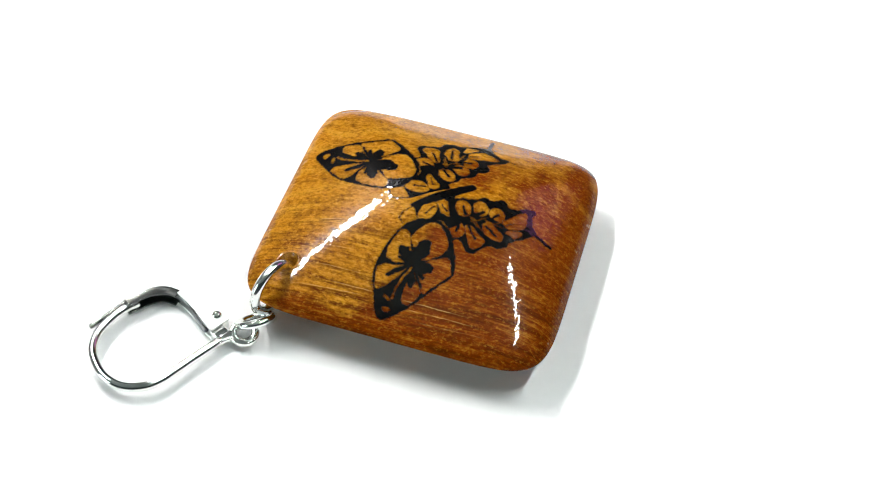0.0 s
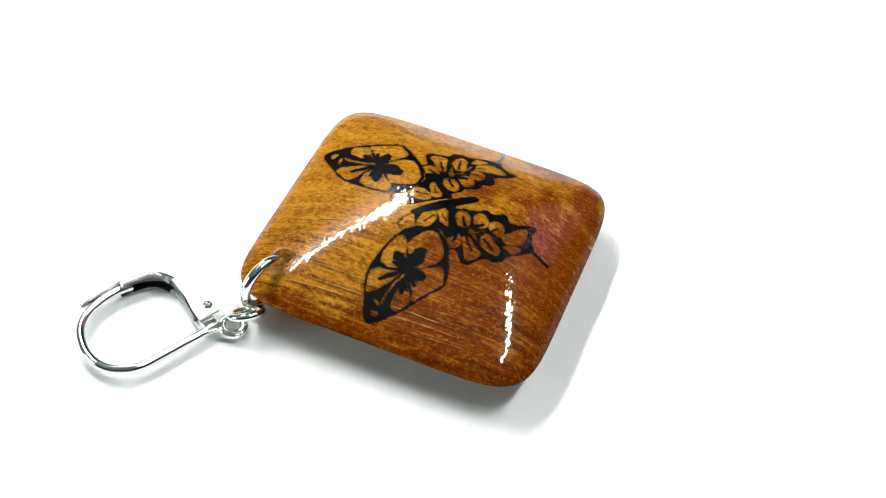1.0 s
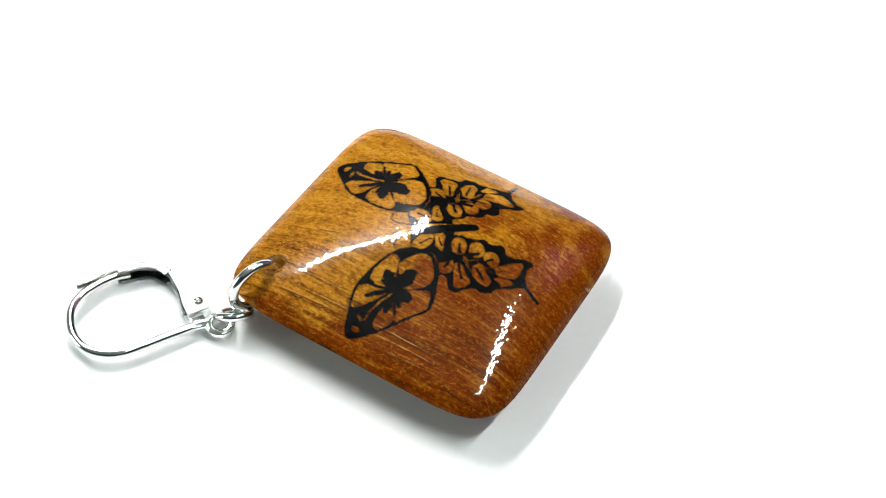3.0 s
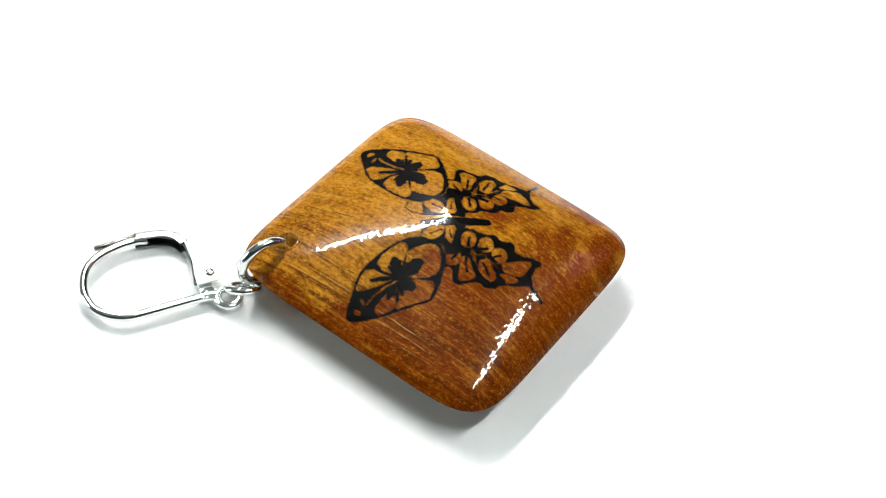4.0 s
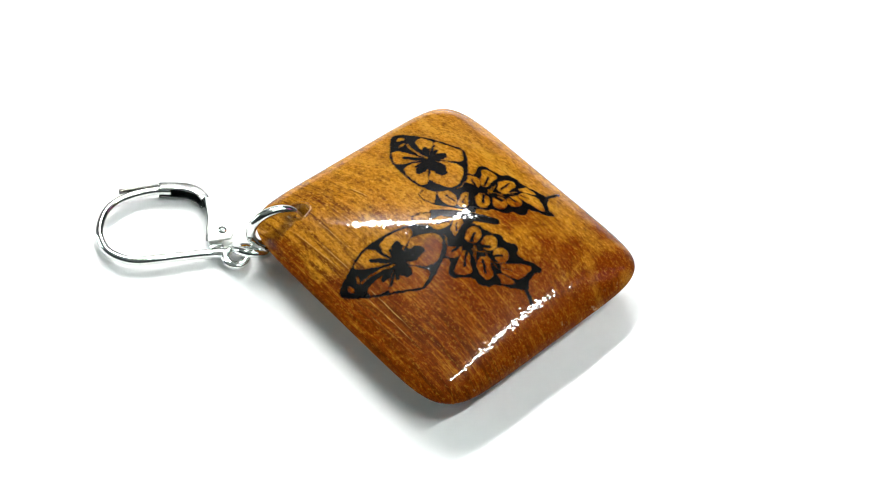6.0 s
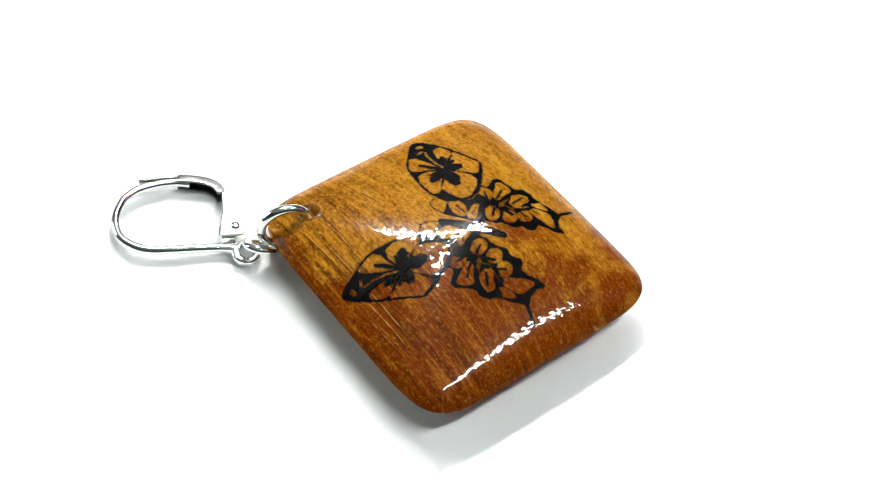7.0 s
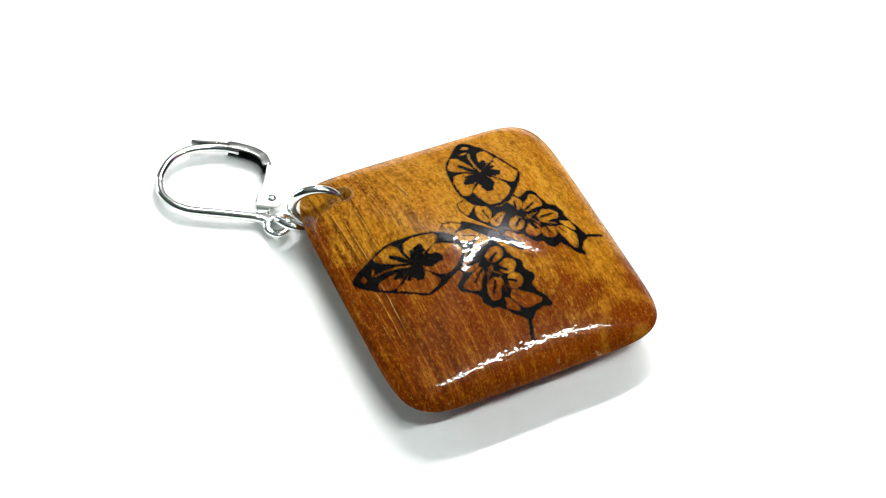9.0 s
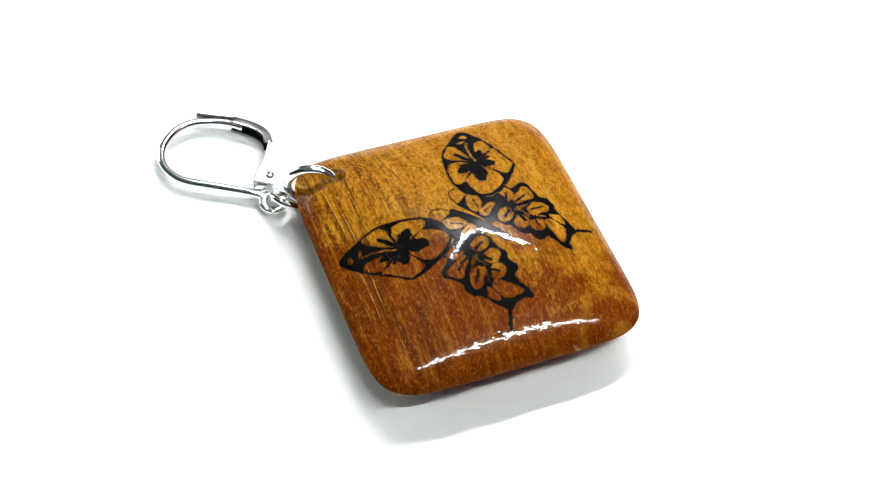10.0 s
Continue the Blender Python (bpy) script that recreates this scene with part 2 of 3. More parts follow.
def led_lamp(north, south, height, glow, board):
    """A bar of LEDs over the table on a post, with a grey board along one side if wanted."""
    lamp = tagged(new("led_lamp"), "slim white LED bar lamp on a post, shining down", "lamp", group="LED lamps")
    way = (Vector(south) - Vector(north))
    length = way.length
    lamp.matrix_world = Matrix.Translation((*north, 0)) @ Matrix.Rotation(math.atan2(way.y, way.x), 4, "Z")
    bm = bmesh.new()
    box(bm, (-0.09, -0.03, 0.001), (-0.03, 0.03, 0.012), 0.003)
    part("base", bm, HOOD, lamp, smooth=False)
    bm = bmesh.new()
    bmesh.ops.create_cone(bm, cap_ends=True, segments=16, radius1=0.004, radius2=0.004, depth=height - 0.01, matrix=Matrix.Translation((-0.06, -0.024 if board else 0, height / 2 + 0.006)))
    part("post", bm, HOOD, lamp)
    bm = bmesh.new()
    box(bm, (-0.07, -0.03 if board else -0.005, height + 0.009), (-0.05, 0.005, height + 0.013), 0.001)
    box(bm, (-0.07, -0.005, height + 0.001), (length + 0.005, 0.005, height + 0.009), 0.002)
    part("housing", bm, HOOD, lamp, smooth=False)
    count = 17
    chip = bpy.data.meshes.new("led")
    bm = bmesh.new()
    box(bm, (-0.004, -0.0036, 0), (0.004, 0.0036, 0.0004), 0.0001)
    bm.to_mesh(chip)
    bm.free()
    chip.materials.append(glow)
    for i in range(count):
        led = new("led", chip)
        led.parent = lamp
        led.location = ((i + 0.5) * length / count, 0, height)
    if board:
        bm = bmesh.new()
        box(bm, (-0.35, -0.016, 0.001), (length + 0.08, -0.0145, height + 0.008))
        part("board", bm, BOARD, lamp, "long dark grey board behind the bar", smooth=False)
    return lamp


def glow_material(name, strength, colour):
    n = Nodes(name)
    n.set(Base_Color=(0.8, 0.8, 0.8, 1), Emission_Color=(*colour, 1), Emission_Strength=strength)
    return n.material


led_lamp((-0.179, 0.245), (-0.147, 0.000), 0.25, glow_material("led_glow_west", 400, (1.0, 0.99, 0.98)), True)
led_lamp((0.116, 0.175), (0.078, -0.045), 0.25, glow_material("led_glow_east", 145, (0.94, 1.0, 0.98)), False)


def violet_reflector(x, y):
    """An unseen violet shade on a stand, added for its pink reflection."""
    lamp = tagged(new("violet_reflector"), "unseen violet shade on a stand, added for the pink patch mirrored in the dome", "lamp")
    lamp.location = (x, y, 0)
    for name, rows, material in (
        ("base", [(0.0, 0.001), (0.03, 0.001), (0.03, 0.005), (0.026, 0.008), (0.0, 0.009)], HOOD),
        ("stem", [(0.0, 0.008), (0.004, 0.008), (0.003, 0.1), (0.0, 0.101)], HOOD),
        ("shade", [(0.0, 0.1), (0.038, 0.1), (0.042, 0.104), (0.042, 0.155), (0.037, 0.168), (0.0, 0.171)], VIOLET),
    ):
        bm = bmesh.new()
        rings = [[bm.verts.new((r * math.cos(a), r * math.sin(a), z)) for a in (2 * math.pi * i / 40 for i in range(40))] if r else [bm.verts.new((0, 0, z))] for r, z in rows]
        for one, two in zip(rings, rings[1:]):
            for i in range(40):
                j = (i + 1) % 40
                bm.faces.new([one[0], two[j], two[i]] if len(one) == 1 else [one[i], one[j], two[0]] if len(two) == 1 else [one[i], one[j], two[j], two[i]])
        bmesh.ops.recalc_face_normals(bm, faces=bm.faces)
        part(name, bm, material, lamp)
    return lamp


violet_reflector(0.108, 0.2)

# unseen room, added so reflections turn dark and the ceiling gives fill
slab("floor", (-1.6, -1.6, -0.85), (1.6, 1.6, -0.75), FLOOR, "plain dark floor of the room", "floor")
slab("ceiling", (-1.6, -1.6, 1.65), (1.6, 1.6, 1.75), CEILING_BOUNCE, "unseen plain pale grey ceiling, toned to bounce fill light", "ceiling")
slab("wall_north", (-1.6, 1.6, -0.75), (1.6, 1.7, 1.65), WALL, "unseen plain dark wall, added to close the room", "wall")
slab("wall_south", (-1.6, -1.7, -0.75), (1.6, -1.6, 1.65), WALL, "unseen plain dark wall, added to close the room", "wall")
slab("wall_east", (1.6, -1.7, -0.75), (1.7, 1.7, 1.65), WALL, "unseen plain dark wall, added to close the room", "wall")
slab("wall_west", (-1.7, -1.7, -0.75), (-1.6, 1.7, 1.65), WALL, "unseen plain dark wall, added to close the room", "wall")

# ---- earring ----
earring = tagged(new("earring"), "domed square wooden earring with black butterfly print and silver hook", "earring")

# the pendant: a cushion-shaped block of lacquered wood, in its own frame with the rim at z = 0
HALF_U, HALF_V = 15.2 * MM, 14.5 * MM
CROWN, BELLY = 4.75 * MM, 4.2 * MM
RIM = 4.25 * MM
# how far the edge rolls over below the crown
ROUND_OVER = 0.32 * MM
LEAN_U, ROLL = 0.08, 0.17


def norm(u, v, k):
    return (np.abs(u / HALF_U) ** k + np.abs(v / HALF_V) ** k) ** (1 / k)


def level(u, v):
    """0 at the middle of the cushion, 1 at its rim; contours go from round to square."""
    outer = norm(u, v, 7)
    s = np.clip(outer, 0, 1)
    return np.clip((1 - s) * norm(u, v, 3) * 0.95 + s * outer, 0, 1)


# the hand-sanded unevenness of the dome, in millimetres, as Chebyshev terms along and across
UNEVEN = np.zeros((7, 7))
UNEVEN[0, :7] = 0.192, 0.056, 0.091, 0.003, 0.016, 0.003, 0.016
UNEVEN[1, :6] = 0.001, 0.105, 0.067, -0.081, 0.024, 0.020
UNEVEN[2, :5] = 0.299, -0.013, 0.032, 0.085, 0.002
UNEVEN[3, :4] = 0.014, -0.002, -0.005, 0.006
UNEVEN[4, :3] = 0.050, 0.104, 0.089
UNEVEN[5, :2] = 0.034, -0.001
UNEVEN[6, 0] = 0.074


def crown(u, v):
    return smooth_crown(u, v) + uneven(u, v)


def uneven(u, v):
    a, b = np.clip(u / HALF_U, -1, 1), np.clip(v / HALF_V, -1, 1)
    return (1 - a ** 6) * (1 - b ** 6) * np.polynomial.chebyshev.chebval2d(a, b, UNEVEN) * MM


def smooth_crown(u, v):
    # the summit lies off the middle
    m = level(u - LEAN_U * HALF_U * np.clip(1 - (u / HALF_U) ** 2, 0, 1), v)
    side = np.clip(u / HALF_U - np.maximum(v, 0) / HALF_V * 0.7, 0, 1)
    slope = ((m * m + 0.0144) ** 0.75 - 0.0416) / 0.9692
    return CROWN * (1 - (0.96 - ROLL * side) * slope - ROLL * side * m ** 9 - 0.04 * m ** 18) - ROUND_OVER * m ** 34


def belly(u, v):
    m = level(u, v)
    return -BELLY + (BELLY - ROUND_OVER) * (0.35 * m ** 2 + 0.65 * m ** 5)


PENDANT = Matrix.Translation((-0.0002, 0.0002, RIM))


def cushion():
    turns, rings = 288, 60
    angle = np.linspace(0, 2 * np.pi, turns, endpoint=False)
    du, dv = np.cos(angle), np.sin(angle)
    reach = 1 / norm(du, dv, 7)
    verts, faces = [(0, 0, float(crown(0.0, 0.0)))], []
    for k in range(1, rings + 1):
        rho = 1 - (1 - k / rings) ** 1.6
        u, v = du * reach * rho, dv * reach * rho
        verts += list(zip(u, v, crown(u, v)))
    for k in range(1, rings):
        rho = 1 - (k / rings) ** 1.6
        u, v = du * reach * rho, dv * reach * rho
        verts += list(zip(u, v, belly(u, v)))
    verts.append((0, 0, float(belly(0.0, 0.0))))
    total = 2 * rings - 1
    for k in range(total - 1):
        for i in range(turns):
            j = (i + 1) % turns
            faces.append((1 + k * turns + i, 1 + (k + 1) * turns + i, 1 + (k + 1) * turns + j, 1 + k * turns + j))
    last = 1 + (total - 1) * turns
    for i in range(turns):
        j = (i + 1) % turns
        faces.append((0, 1 + i, 1 + j))
        faces.append((last + i, len(verts) - 1, last + j))
    mesh = bpy.data.meshes.new("pendant")
    mesh.from_pydata([tuple(map(float, p)) for p in verts], [], faces)
    return mesh


HOLE_U, HOLE_V, HOLE_R = -11.2 * MM, -9.85 * MM, 0.95 * MM
pendant = mesh_part("pendant", cushion(), WOOD, earring, "amber-brown lacquered wood cushion with a drilled corner")
pendant.matrix_local = PENDANT
# drill the hole
bm = bmesh.new()
bmesh.ops.create_cone(bm, cap_ends=True, segments=32, radius1=HOLE_R, radius2=HOLE_R, depth=0.02, matrix=Matrix.Translation((HOLE_U, HOLE_V, 0)))
drill = part("drill", bm, WOOD)
drill.matrix_world = PENDANT
cut = pendant.modifiers.new("hole", "BOOLEAN")
cut.object, cut.operation, cut.solver = drill, "DIFFERENCE", "EXACT"
bpy.context.view_layer.update()
drilled = bpy.data.meshes.new_from_object(pendant.evaluated_get(bpy.context.evaluated_depsgraph_get()))
pendant.modifiers.clear()
pendant.data = drilled
bpy.data.objects.remove(drill)

# the thickened lacquer round the hole
bm = bmesh.new()
lip = [Vector((HOLE_U + 1.08 * MM * math.cos(a), HOLE_V + 1.08 * MM * math.sin(a), 0)) for a in (2 * math.pi * i / 36 for i in range(36))]
sweep(bm, [Vector((p.x, p.y, float(crown(p.x, p.y)) - 0.02 * MM)) for p in lip], 0.34 * MM, 0.2 * MM, sides=10, closed=True)
part("hole_rim", bm, WOOD, pendant, "raised lacquer rim of the drilled hole")

# ---- butterfly print, in millimetres along (s) and across (w) its body ----
PRINT_TURN, PRINT_U, PRINT_V = radians(34.8), 0.27, 1.18


def inside(s, w, corners):
    """Whether points lie in a closed outline."""
    hit = np.zeros(s.shape, bool)
    for (a, b), (c, d) in zip(corners, corners[1:] + corners[:1]):
        cross = (b > w) != (d > w)
        hit ^= cross & (s < (c - a) * (w - b) / (d - b if d != b else 1e-9) + a)
    return hit


def stroke(s, w, points, width):
    """Signed distance to a line of that width."""
    best = np.full(s.shape, 99.0)
    for (a, b), (c, d) in zip(points, points[1:]):
        ls, lw = c - a, d - b
        t = np.clip(((s - a) * ls + (w - b) * lw) / (ls * ls + lw * lw + 1e-9), 0, 1)
        best = np.minimum(best, np.hypot(s - a - t * ls, w - b - t * lw))
    return best - width / 2


def oval(s, w, s0, w0, angle, long, wide):
    c, d = math.cos(radians(angle)), math.sin(radians(angle))
    a, b = (s - s0) * c + (w - w0) * d, -(s - s0) * d + (w - w0) * c
    return (np.hypot(a / long, b / wide) - 1) * min(long, wide)


def leafy(s, w, s0, w0, s1, w1, wide):
    """A tapered stroke, blunt at its far end."""
    ls, lw = s1 - s0, w1 - w0
    t = np.clip(((s - s0) * ls + (w - w0) * lw) / (ls * ls + lw * lw), 0, 1)
    return np.hypot(s - s0 - t * ls, w - w0 - t * lw) - wide * (0.35 + 0.65 * np.sin(np.pi * (0.15 + 0.62 * t)))


def lobe(s, w, s0, w0, s1, w1, wide):
    """A blunt, notched leaf from the first place to the second."""
    ls, lw = s1 - s0, w1 - w0
    t = np.clip(((s - s0) * ls + (w - w0) * lw) / (ls * ls + lw * lw), 0, 1)
    notch = 1 + 0.13 * np.sin(20 * t + 3 * np.sign((s - s0) * lw - (w - w0) * ls))
    return np.hypot(s - s0 - t * ls, w - w0 - t * lw) - wide * notch * (0.3 + 0.7 * np.sin(np.pi * (0.1 + 0.68 * t)))


def smooth_outline(points, steps=8):
    loop = points[-1:] + points + points[:2]
    curve = spline([(a, b, 0) for a, b in loop], steps)
    return [(p.x, p.y) for p in curve[steps:-2 * steps]]


# fore wing: outline, five petals, streaks out of the flower's heart (end and half width)
FORE = [(-3.0, 2.7), (-4.7, 3.1), (-6.2, 4.1), (-7.7, 5.5), (-8.6, 6.8), (-9.0, 8.4), (-9.4, 10.4), (-9.0, 11.1), (-7.7, 11.1), (-5.9, 10.8), (-3.2, 10.0), (-1.7, 9.6), (-1.2, 8.7), (-0.8, 7.5), (-0.6, 6.0), (-0.7, 4.3), (-1.5, 3.2)]
FLOWER = (-4.8, 7.0)
PETALS = [
    [(-6.8, 5.4), (-6.1, 4.3), (-5.1, 3.5), (-4.4, 3.5), (-4.2, 4.0), (-4.4, 4.8), (-4.7, 6.0), (-5.2, 6.6), (-6.4, 6.1)],
    [(-4.1, 5.7), (-4.1, 4.6), (-3.4, 4.0), (-2.0, 3.6), (-1.3, 4.0), (-1.05, 5.0), (-1.05, 6.1), (-1.4, 6.8), (-2.4, 7.1), (-3.8, 7.0), (-4.4, 6.5)],
    [(-4.1, 7.4), (-2.4, 7.5), (-1.5, 7.8), (-1.7, 8.9), (-2.0, 9.5), (-3.0, 9.7), (-4.0, 10.0), (-4.7, 10.1), (-4.9, 9.0), (-4.8, 8.0)],
    [(-5.1, 9.0), (-5.0, 9.9), (-5.4, 10.3), (-6.2, 10.6), (-6.7, 10.2), (-6.3, 9.3), (-5.6, 8.6)],
    [(-8.4, 6.4), (-7.4, 6.2), (-6.3, 6.7), (-5.5, 7.1), (-6.4, 7.6), (-7.5, 8.0), (-8.5, 8.1), (-8.7, 7.3)],
]
STREAKS = [(-5.25, 5.2, 0.58), (-5.75, 5.9, 0.22), (-2.95, 5.5, 0.68), (-3.1, 6.4, 0.3), (-3.5, 8.1, 0.6), (-4.3, 8.7, 0.26), (-5.6, 9.0, 0.32), (-7.3, 7.2, 0.26), (-4.45, 5.7, 0.15), (-4.75, 9.5, 0.16)]
# hind wing: outline, rounded petals (middle, turn, half length, half width), long petals, inner marks
HIND = [(0.4, 1.7), (2.0, 1.55), (2.8, 1.95), (4.2, 1.95), (4.8, 2.45), (6.0, 2.5), (6.4, 3.6), (8.2, 3.7), (8.9, 4.1), (8.2, 4.8), (8.0, 5.7), (7.9, 6.6), (6.9, 7.0), (4.9, 7.4), (4.3, 7.85), (3.4, 7.95), (2.7, 7.55), (1.8, 7.7), (1.0, 8.0), (0.3, 7.6), (0.1, 6.2), (-0.7, 6.0), (-0.7, 4.8), (-0.1, 4.0)]
ROUND = [(1.65, 2.8, 100, 0.9, 0.66), (3.35, 3.2, 100, 0.82, 0.66), (4.7, 4.1, 60, 0.74, 0.68)]
LONG = [
    [(-0.4, 4.8), (0.0, 4.35), (0.7, 4.35), (0.9, 5.0), (0.6, 5.7), (-0.3, 5.75)],
    [(5.0, 5.2), (5.8, 4.75), (7.5, 4.2), (7.75, 4.5), (7.2, 5.5), (6.8, 5.9), (5.9, 5.95), (5.1, 5.7)],
    [(4.9, 6.25), (5.7, 6.2), (6.5, 6.5), (5.5, 6.95)],
    [(1.0, 5.5), (1.3, 4.9), (1.75, 5.2), (1.95, 6.0), (2.35, 6.8), (2.0, 7.25), (1.1, 7.45), (0.85, 7.0)],
    [(2.8, 5.2), (3.6, 4.85), (4.0, 5.8), (4.35, 6.6), (3.9, 7.1), (3.2, 6.75), (2.75, 6.1)],
]
MARKS = [((0.1, 5.2), (0.7, 4.4), 0.26), ((1.75, 2.6), (1.6, 3.6), 0.3), ((2.6, 3.9), (3.5, 3.6), 0.36), ((3.8, 4.6), (4.8, 4.15), 0.26), ((1.45, 4.9), (1.55, 6.5), 0.24), ((3.1, 5.3), (3.75, 6.6), 0.24), ((5.2, 5.4), (6.1, 5.3), 0.12)]
VEINS = [((1.9, 4.5), (3.6, 4.35)), ((2.2, 4.1), (2.5, 5.7)), ((3.3, 4.6), (4.7, 5.7)), ((4.3, 5.1), (5.2, 4.9)), ((2.0, 4.0), (2.2, 5.2))]
# blossom round the body: its dark ground and two petals
CORE = [(-2.5, 0.2), (-2.9, 1.4), (-3.1, 2.3), (-3.9, 2.7), (-4.0, 3.0), (-2.9, 3.1), (-1.8, 2.9), (-0.8, 3.3), (-0.5, 4.2), (0.3, 4.2), (0.9, 4.0), (1.0, 3.0), (0.7, 2.0), (1.2, 1.2), (1.0, 0.2)]
SMALL = [[(-2.8, 2.35), (-2.3, 1.35), (-1.5, 0.9), (-0.85, 0.95), (-1.1, 1.95), (-2.0, 2.5)], [(-0.5, 1.05), (0.1, 0.9), (0.45, 1.75), (0.25, 2.75), (-0.2, 2.65), (-0.5, 1.9)]]


def blob(s, w, points):
    """Signed distance to a rounded outline."""
    line = smooth_outline(points, 5)
    return np.where(inside(s, w, line), -1.0, 1.0) * stroke(s, w, line + line[:1], 0.0)


def nearest(fields):
    return np.minimum.reduce(list(fields))


def butterfly(s, w):
    """Negative where there is ink."""
    side = np.sign(w)
    wob = 0.10 * np.sin(5.1 * s + side) * np.sin(4.3 * w + 1.0) + 0.05 * np.sin(13 * s + 2 * side) * np.sin(11 * w) + 0.07 * np.sin(29 * s + side) * np.sin(31 * w) + 0.05 * np.sin(47 * s) * np.sin(43 * w + s)
    body = leafy(s, w, -2.7, -0.95, 3.4, -0.42, 0.56)
    # the far wings sit a little closer to the body
    w = np.where(w > 0, w + 0.9 * (1 - w / 11), -w)
    heart = w - 0.45
    s, w = s + 0.4 * wob, w + 0.4 * np.roll(wob, 7, 0)
    # fore wing: dark ground, light petals, dark streaks
    ground = blob(s, w, FORE)
    light = nearest(blob(s, w, p) for p in PETALS) - 0.08
    stamen = stroke(s, w, [(-5.0, 7.4), (-5.9, 7.9), (-7.0, 8.8), (-7.5, 9.5)], 0.2)
    spots = np.minimum(oval(s, w, -8.4, 10.3, 40, 0.4, 0.26), oval(s, w, -8.0, 9.3, 60, 0.35, 0.16))
    streaks = nearest((lobe if wide > 0.3 else leafy)(s, w, *FLOWER, a, b, wide) for a, b, wide in STREAKS)
    fore = np.maximum(ground, -np.minimum(np.maximum(light, -streaks), np.minimum(stamen, spots)))
    fore = np.minimum(fore, np.abs(ground + 0.08) - 0.12)
    # hind wing: a hibiscus on a dark ground, and a pointed tail
    ground = blob(s, w, HIND)
    light = np.minimum(nearest(oval(s, w, *p) for p in ROUND), nearest(blob(s, w, p) for p in LONG)) - 0.08
    marks = nearest(stroke(s, w, [a, b], wide) for a, b, wide in MARKS)
    veins = nearest(stroke(s, w, [a, b], 0.1) for a, b in VEINS)
    hind = np.maximum(ground, -np.minimum(np.maximum(light, -marks), veins))
    tail = leafy(s, w, 7.6, 6.4, 8.9, 8.1, 0.2)
    # body and the blossom round it
    ground = blob(s, heart, CORE)
    light = nearest(blob(s, heart, p) for p in SMALL) - 0.12
    marks = np.minimum(stroke(s, heart, [(-2.0, 1.9), (-1.0, 1.35)], 0.17), stroke(s, heart, [(-0.2, 1.4), (-0.05, 2.3)], 0.17))
    core = np.minimum(np.maximum(ground, -np.maximum(light, -marks)), body)
    # dotted feelers
    feeler = np.maximum(stroke(s, heart, [(-2.6, 0.5), (-4.0, 0.95), (-4.6, 1.55), (-4.4, 2.2)], 0.17), 0.06 - 0.13 * np.abs(np.sin(9 * s + 9 * w)))
    ink = np.minimum.reduce([fore, hind, tail, core, feeler])
    return ink + 0.25 * wob


# how far the thinning ink reaches past its edge, in millimetres
SPREAD = 0.09


def print_mesh(step=0.055, lift=0.012):
    """Cells under the ink, trimmed at its edge and laid on the crown."""
    c, d = math.cos(PRINT_TURN), math.sin(PRINT_TURN)
    gs, gw = np.meshgrid(np.arange(-10.5, 10.5, step), np.arange(-12.5, 12.5, step), indexing="ij")
    ink = np.clip(butterfly(gs, gw), -0.3, 0.3)
    for _ in range(2):
        ink[1:-1, 1:-1] = 0.4 * ink[1:-1, 1:-1] + 0.15 * (ink[2:, 1:-1] + ink[:-2, 1:-1] + ink[1:-1, 2:] + ink[1:-1, :-2])
    places, depths, index, faces = [], [], {}, []

    def corner(key, s, w, value):
        if key not in index:
            u, v = (PRINT_U + s * c - w * d) * MM, (PRINT_V + s * d + w * c) * MM
            index[key] = len(places)
            places.append((u, v))
            depths.append(-float(value))
        return index[key]

    cells = np.argwhere(np.minimum.reduce([ink[:-1, :-1], ink[1:, :-1], ink[1:, 1:], ink[:-1, 1:]]) < SPREAD)
    for i, j in cells.tolist():
        ring = ((i, j), (i + 1, j), (i + 1, j + 1), (i, j + 1))
        face = []
        for p, q in zip(ring, ring[1:] + ring[:1]):
            a, b = ink[p], ink[q]
            if a < SPREAD:
                face.append(corner((p, p), gs[p], gw[p], a))
            if (a < SPREAD) != (b < SPREAD):
                lo, hi = min(p, q), max(p, q)
                t = (ink[lo] - SPREAD) / (ink[lo] - ink[hi])
                face.append(corner((lo, hi), gs[lo] + t * (gs[hi] - gs[lo]), gw[lo] + t * (gw[hi] - gw[lo]), SPREAD))
        if len(face) > 2:
            faces.append(face)
    uv = np.array(places)
    z = crown(uv[:, 0], uv[:, 1]) + lift * MM
    mesh = bpy.data.meshes.new("print")
    mesh.from_pydata([(float(a), float(b), float(h)) for (a, b), h in zip(uv, z)], [], faces)
    mesh.attributes.new("ink_depth", "FLOAT", "POINT").data.foreach_set("value", depths)
    return mesh


mesh_part("print", print_mesh(), INK, pendant, "black butterfly print with hibiscus-filled wings")


# ---- jump rings ----
def ring_mesh(bm, middle, normal, radius, wire, turn=0.0):
    frame_ = normal.to_track_quat("Z", "Y").to_matrix()
    path = [middle + frame_ @ Vector((math.cos(a), math.sin(a), 0)) * radius for a in (turn + 2 * math.pi * i / 72 for i in range(72))]
    sweep(bm, path, wire, wire, up=normal, closed=True)


outward = Vector((-0.36, -0.93, 0)).normalized()
bm = bmesh.new()
ring_mesh(bm, Vector((-11.2, -9.8, 4.4)) * MM + outward * 2.45 * MM, outward.cross(Vector((0, 0, 1))), 2.5 * MM, 1.0 * MM)
part("jump_ring", bm, METAL, earring, "silver-coloured round wire ring through the corner hole")
bm = bmesh.new()
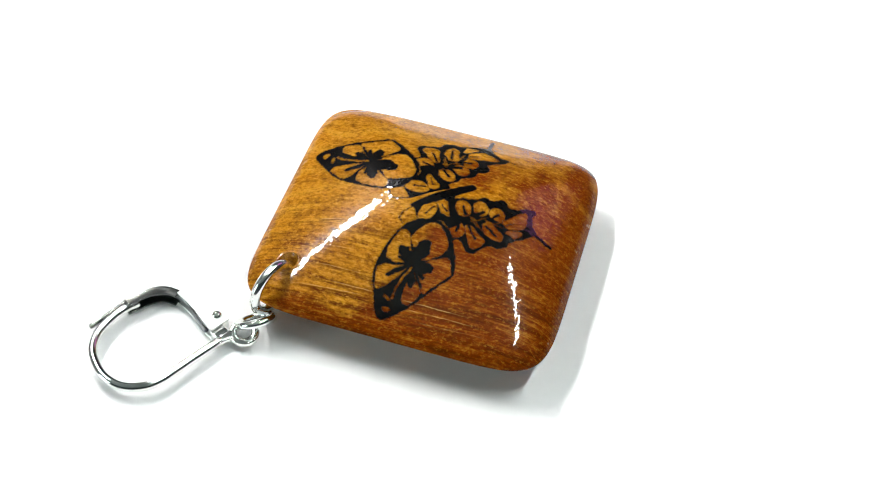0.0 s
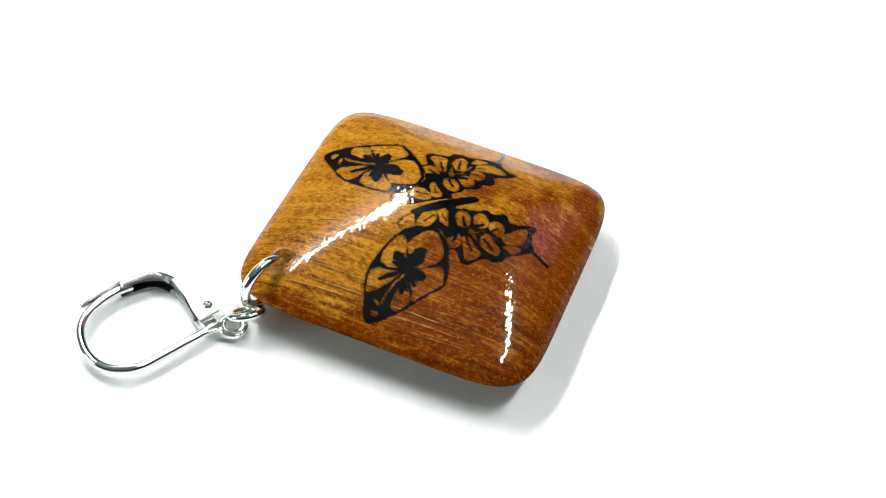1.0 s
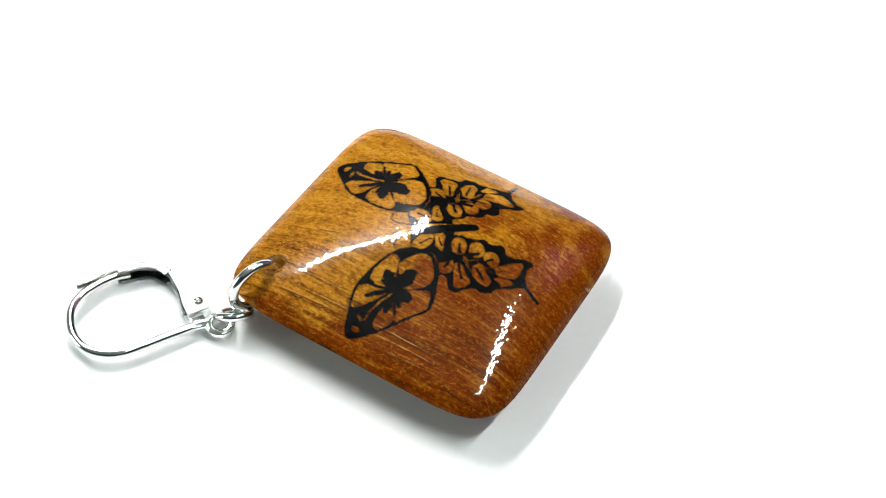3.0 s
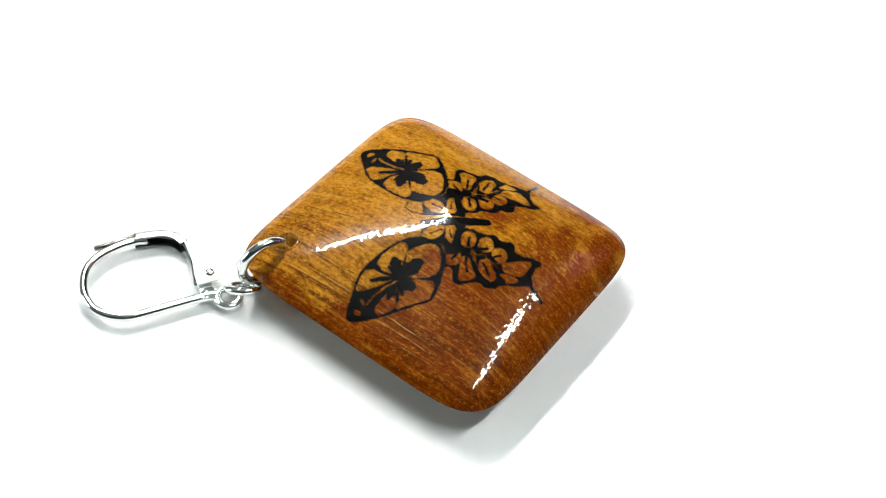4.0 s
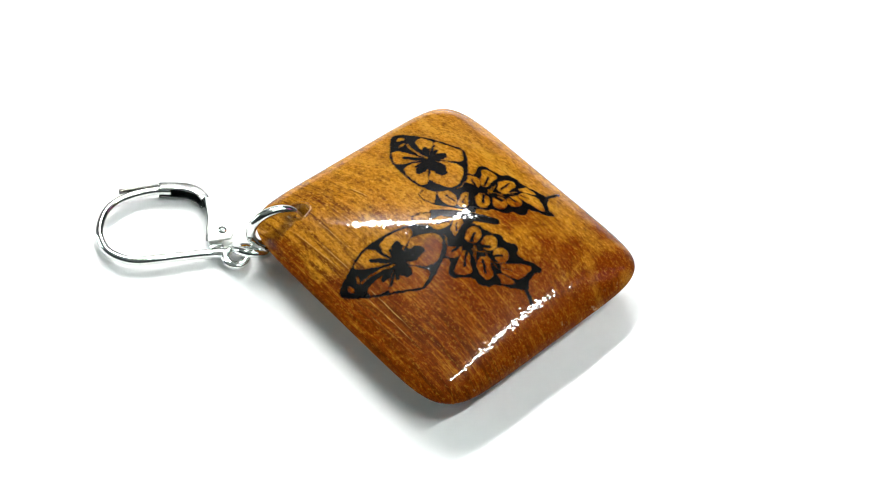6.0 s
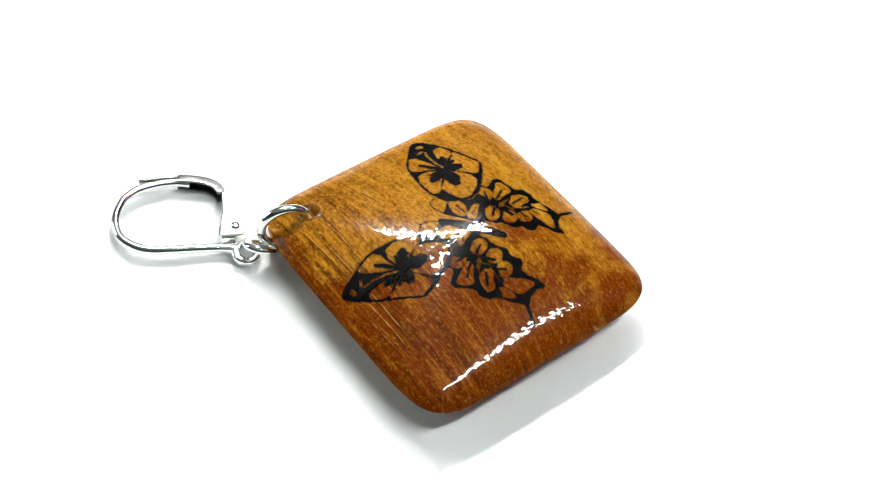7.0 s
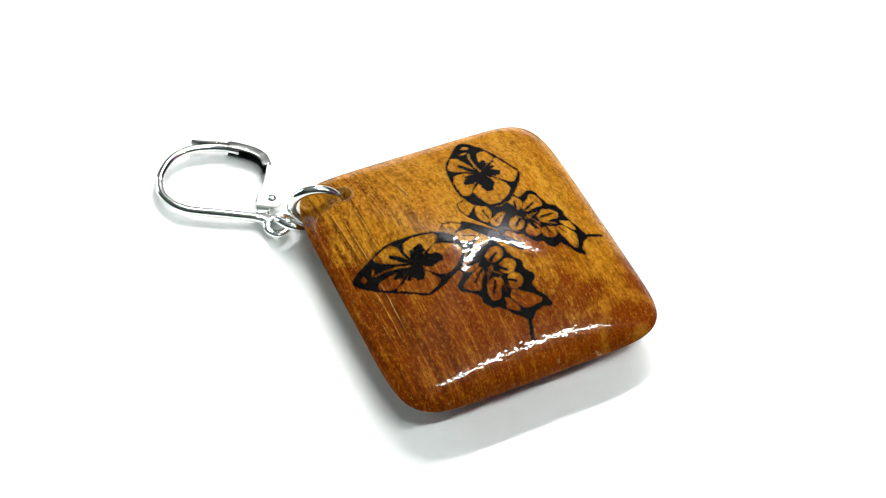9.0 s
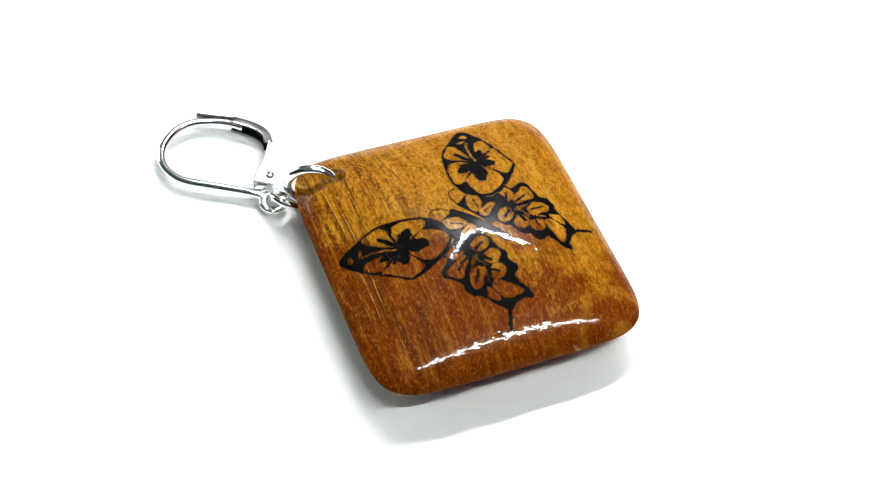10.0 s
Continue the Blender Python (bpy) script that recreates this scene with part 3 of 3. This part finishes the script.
ring_mesh(bm, Vector((-12.95, -14.4, 1.7)) * MM, Vector((-0.42, 0.5, 0.75)).normalized(), 1.65 * MM, 0.85 * MM)
part("link_ring", bm, METAL, earring, "small silver-coloured connecting ring")

# ---- lever-back hook, in its own frame: x to its bend, y to its lever ----
tilt = Vector((0.02, 0.02, 1)).normalized()
lengthwise = Vector((-0.5, -0.866, 0))
lengthwise = (lengthwise - tilt * lengthwise.dot(tilt)).normalized()
HOOK = Matrix.Translation(Vector((-13.9, -15.8, 0.9)) * MM) @ Matrix((lengthwise, tilt.cross(lengthwise) * -1, tilt)).transposed().to_4x4()


def hooked(name, bm, parent, label="", material=METAL):
    bm.transform(HOOK if parent is earring else Matrix.Identity(4))
    bmesh.ops.recalc_face_normals(bm, faces=bm.faces)
    return part(name, bm, material, parent, label)


def cheek(bm, outline, low, high):
    """A flat plate with softened edges, in millimetres."""
    corners = [bm.verts.new((x * MM, y * MM, low * MM)) for x, y in outline]
    base = bm.faces.new(corners)
    top = bmesh.ops.extrude_face_region(bm, geom=[base])["geom"]
    bmesh.ops.translate(bm, verts=[v for v in top if isinstance(v, bmesh.types.BMVert)], vec=(0, 0, (high - low) * MM))
    rims = [e for v in corners for e in v.link_edges]
    rims += [e for g in top if isinstance(g, bmesh.types.BMFace) for e in g.edges]
    bmesh.ops.bevel(bm, geom=list(set(rims)), offset=0.09 * MM, segments=2, affect="EDGES", profile=0.5)


def mm(points):
    return [Vector((*p, 0)[:3]) * MM for p in points]


bm = bmesh.new()
wire_path = spline(mm([(2.0, 0.66), (3.6, 0.63), (5.4, 0.58), (7.4, 0.5), (9.3, 0.5), (10.85, 1.0), (12.2, 2.2), (12.75, 4.0), (12.5, 5.8), (11.75, 7.4), (10.35, 8.6), (8.3, 9.3), (6.5, 9.5), (5.2, 9.35)]), 8)
sweep(bm, wire_path, 0.92 * MM, 0.92 * MM)
hooked("ear_wire", bm, earring, "bent silver-coloured ear wire")
# the wire ends in a flat eye with a pierced middle
bm = bmesh.new()
eye_path = mm([(1.08 * math.cos(a), 1.08 * math.sin(a)) for a in (2 * math.pi * i / 48 for i in range(48))])
eye_path = [p + Vector((-0.2, -0.1, 0)) * MM for p in eye_path]
sweep(bm, eye_path, 0.86 * MM, 0.72 * MM, power=3.4, closed=True)
neck = spline(mm([(0.75, 0.45), (1.15, 0.6), (1.7, 0.66), (2.5, 0.65)]), 6)
sweep(bm, neck, lambda s: (1.35 - 0.45 * s) * MM, 0.74 * MM, power=3.4)
hooked("eye_loop", bm, earring, "small flat loop at the foot of the hook")
# the post that carries the hinge, then its two cheeks
bm = bmesh.new()
box(bm, Vector((0.85, 0.9, -0.45)) * MM, Vector((2.25, 2.1, 0.42)) * MM, 0.12 * MM)
hooked("hinge_post", bm, earring, "short square post under the hinge")
bm = bmesh.new()
for low in (0.55, -0.85):
    cheek(bm, [(0.1, 1.7), (2.35, 1.6), (2.25, 3.2), (1.95, 4.8), (1.95, 6.6), (1.95, 7.5), (1.6, 7.2), (1.05, 5.8), (0.3, 4.3), (-0.25, 3.4), (-0.3, 2.4)], low, low + 0.34)
hooked("hinge_plate", bm, earring, "bright hinge plate folded into two triangular cheeks", SATIN)
bm = bmesh.new()
bmesh.ops.create_uvsphere(bm, u_segments=20, v_segments=10, radius=0.52 * MM, matrix=Matrix.Translation(Vector((0.8, 2.75, 0.89)) * MM) @ Matrix.Diagonal((1, 1, 0.75, 1)))
bmesh.ops.create_cone(bm, cap_ends=True, segments=16, radius1=0.28 * MM, radius2=0.28 * MM, depth=1.8 * MM, matrix=Matrix.Translation(Vector((0.8, 2.75, 0)) * MM))
hooked("pin", bm, earring, "domed rivet pin of the hinge")
bm = bmesh.new()
lever_path = spline(mm([(2.2, 2.6), (2.0, 3.8), (1.78, 5.2), (1.78, 6.5), (1.95, 7.7), (2.6, 8.75), (4.3, 9.55), (6.3, 9.9), (8.1, 9.8), (9.4, 9.75), (10.4, 9.75)]), 8)
sweep(bm, lever_path, lambda s: (0.5 - 0.15 * s) * MM, lambda s: (0.95 + 0.45 * math.exp(-((s - 0.5) / 0.15) ** 2) - 0.45 * max(0, s - 0.7) / 0.3) * MM, power=4)
lever = hooked("lever", bm, earring, "curved silver-coloured closing lever", DIM_METAL)
# the folded trough that the wire snaps into: a back and two thin flanges
bm = bmesh.new()
grip = spline(mm([(1.95, 7.5), (2.45, 8.45), (3.3, 9.1), (4.6, 9.45), (6.4, 9.65)]), 8)
for z in (-0.62, 0.62):
    sweep(bm, [p + Vector((0, -0.1, z)) * MM for p in grip], 0.95 * MM, 0.2 * MM, power=5)
bm.transform(HOOK)
part("channel", bm, DIM_METAL, lever, "folded trough of the lever that holds the wire")
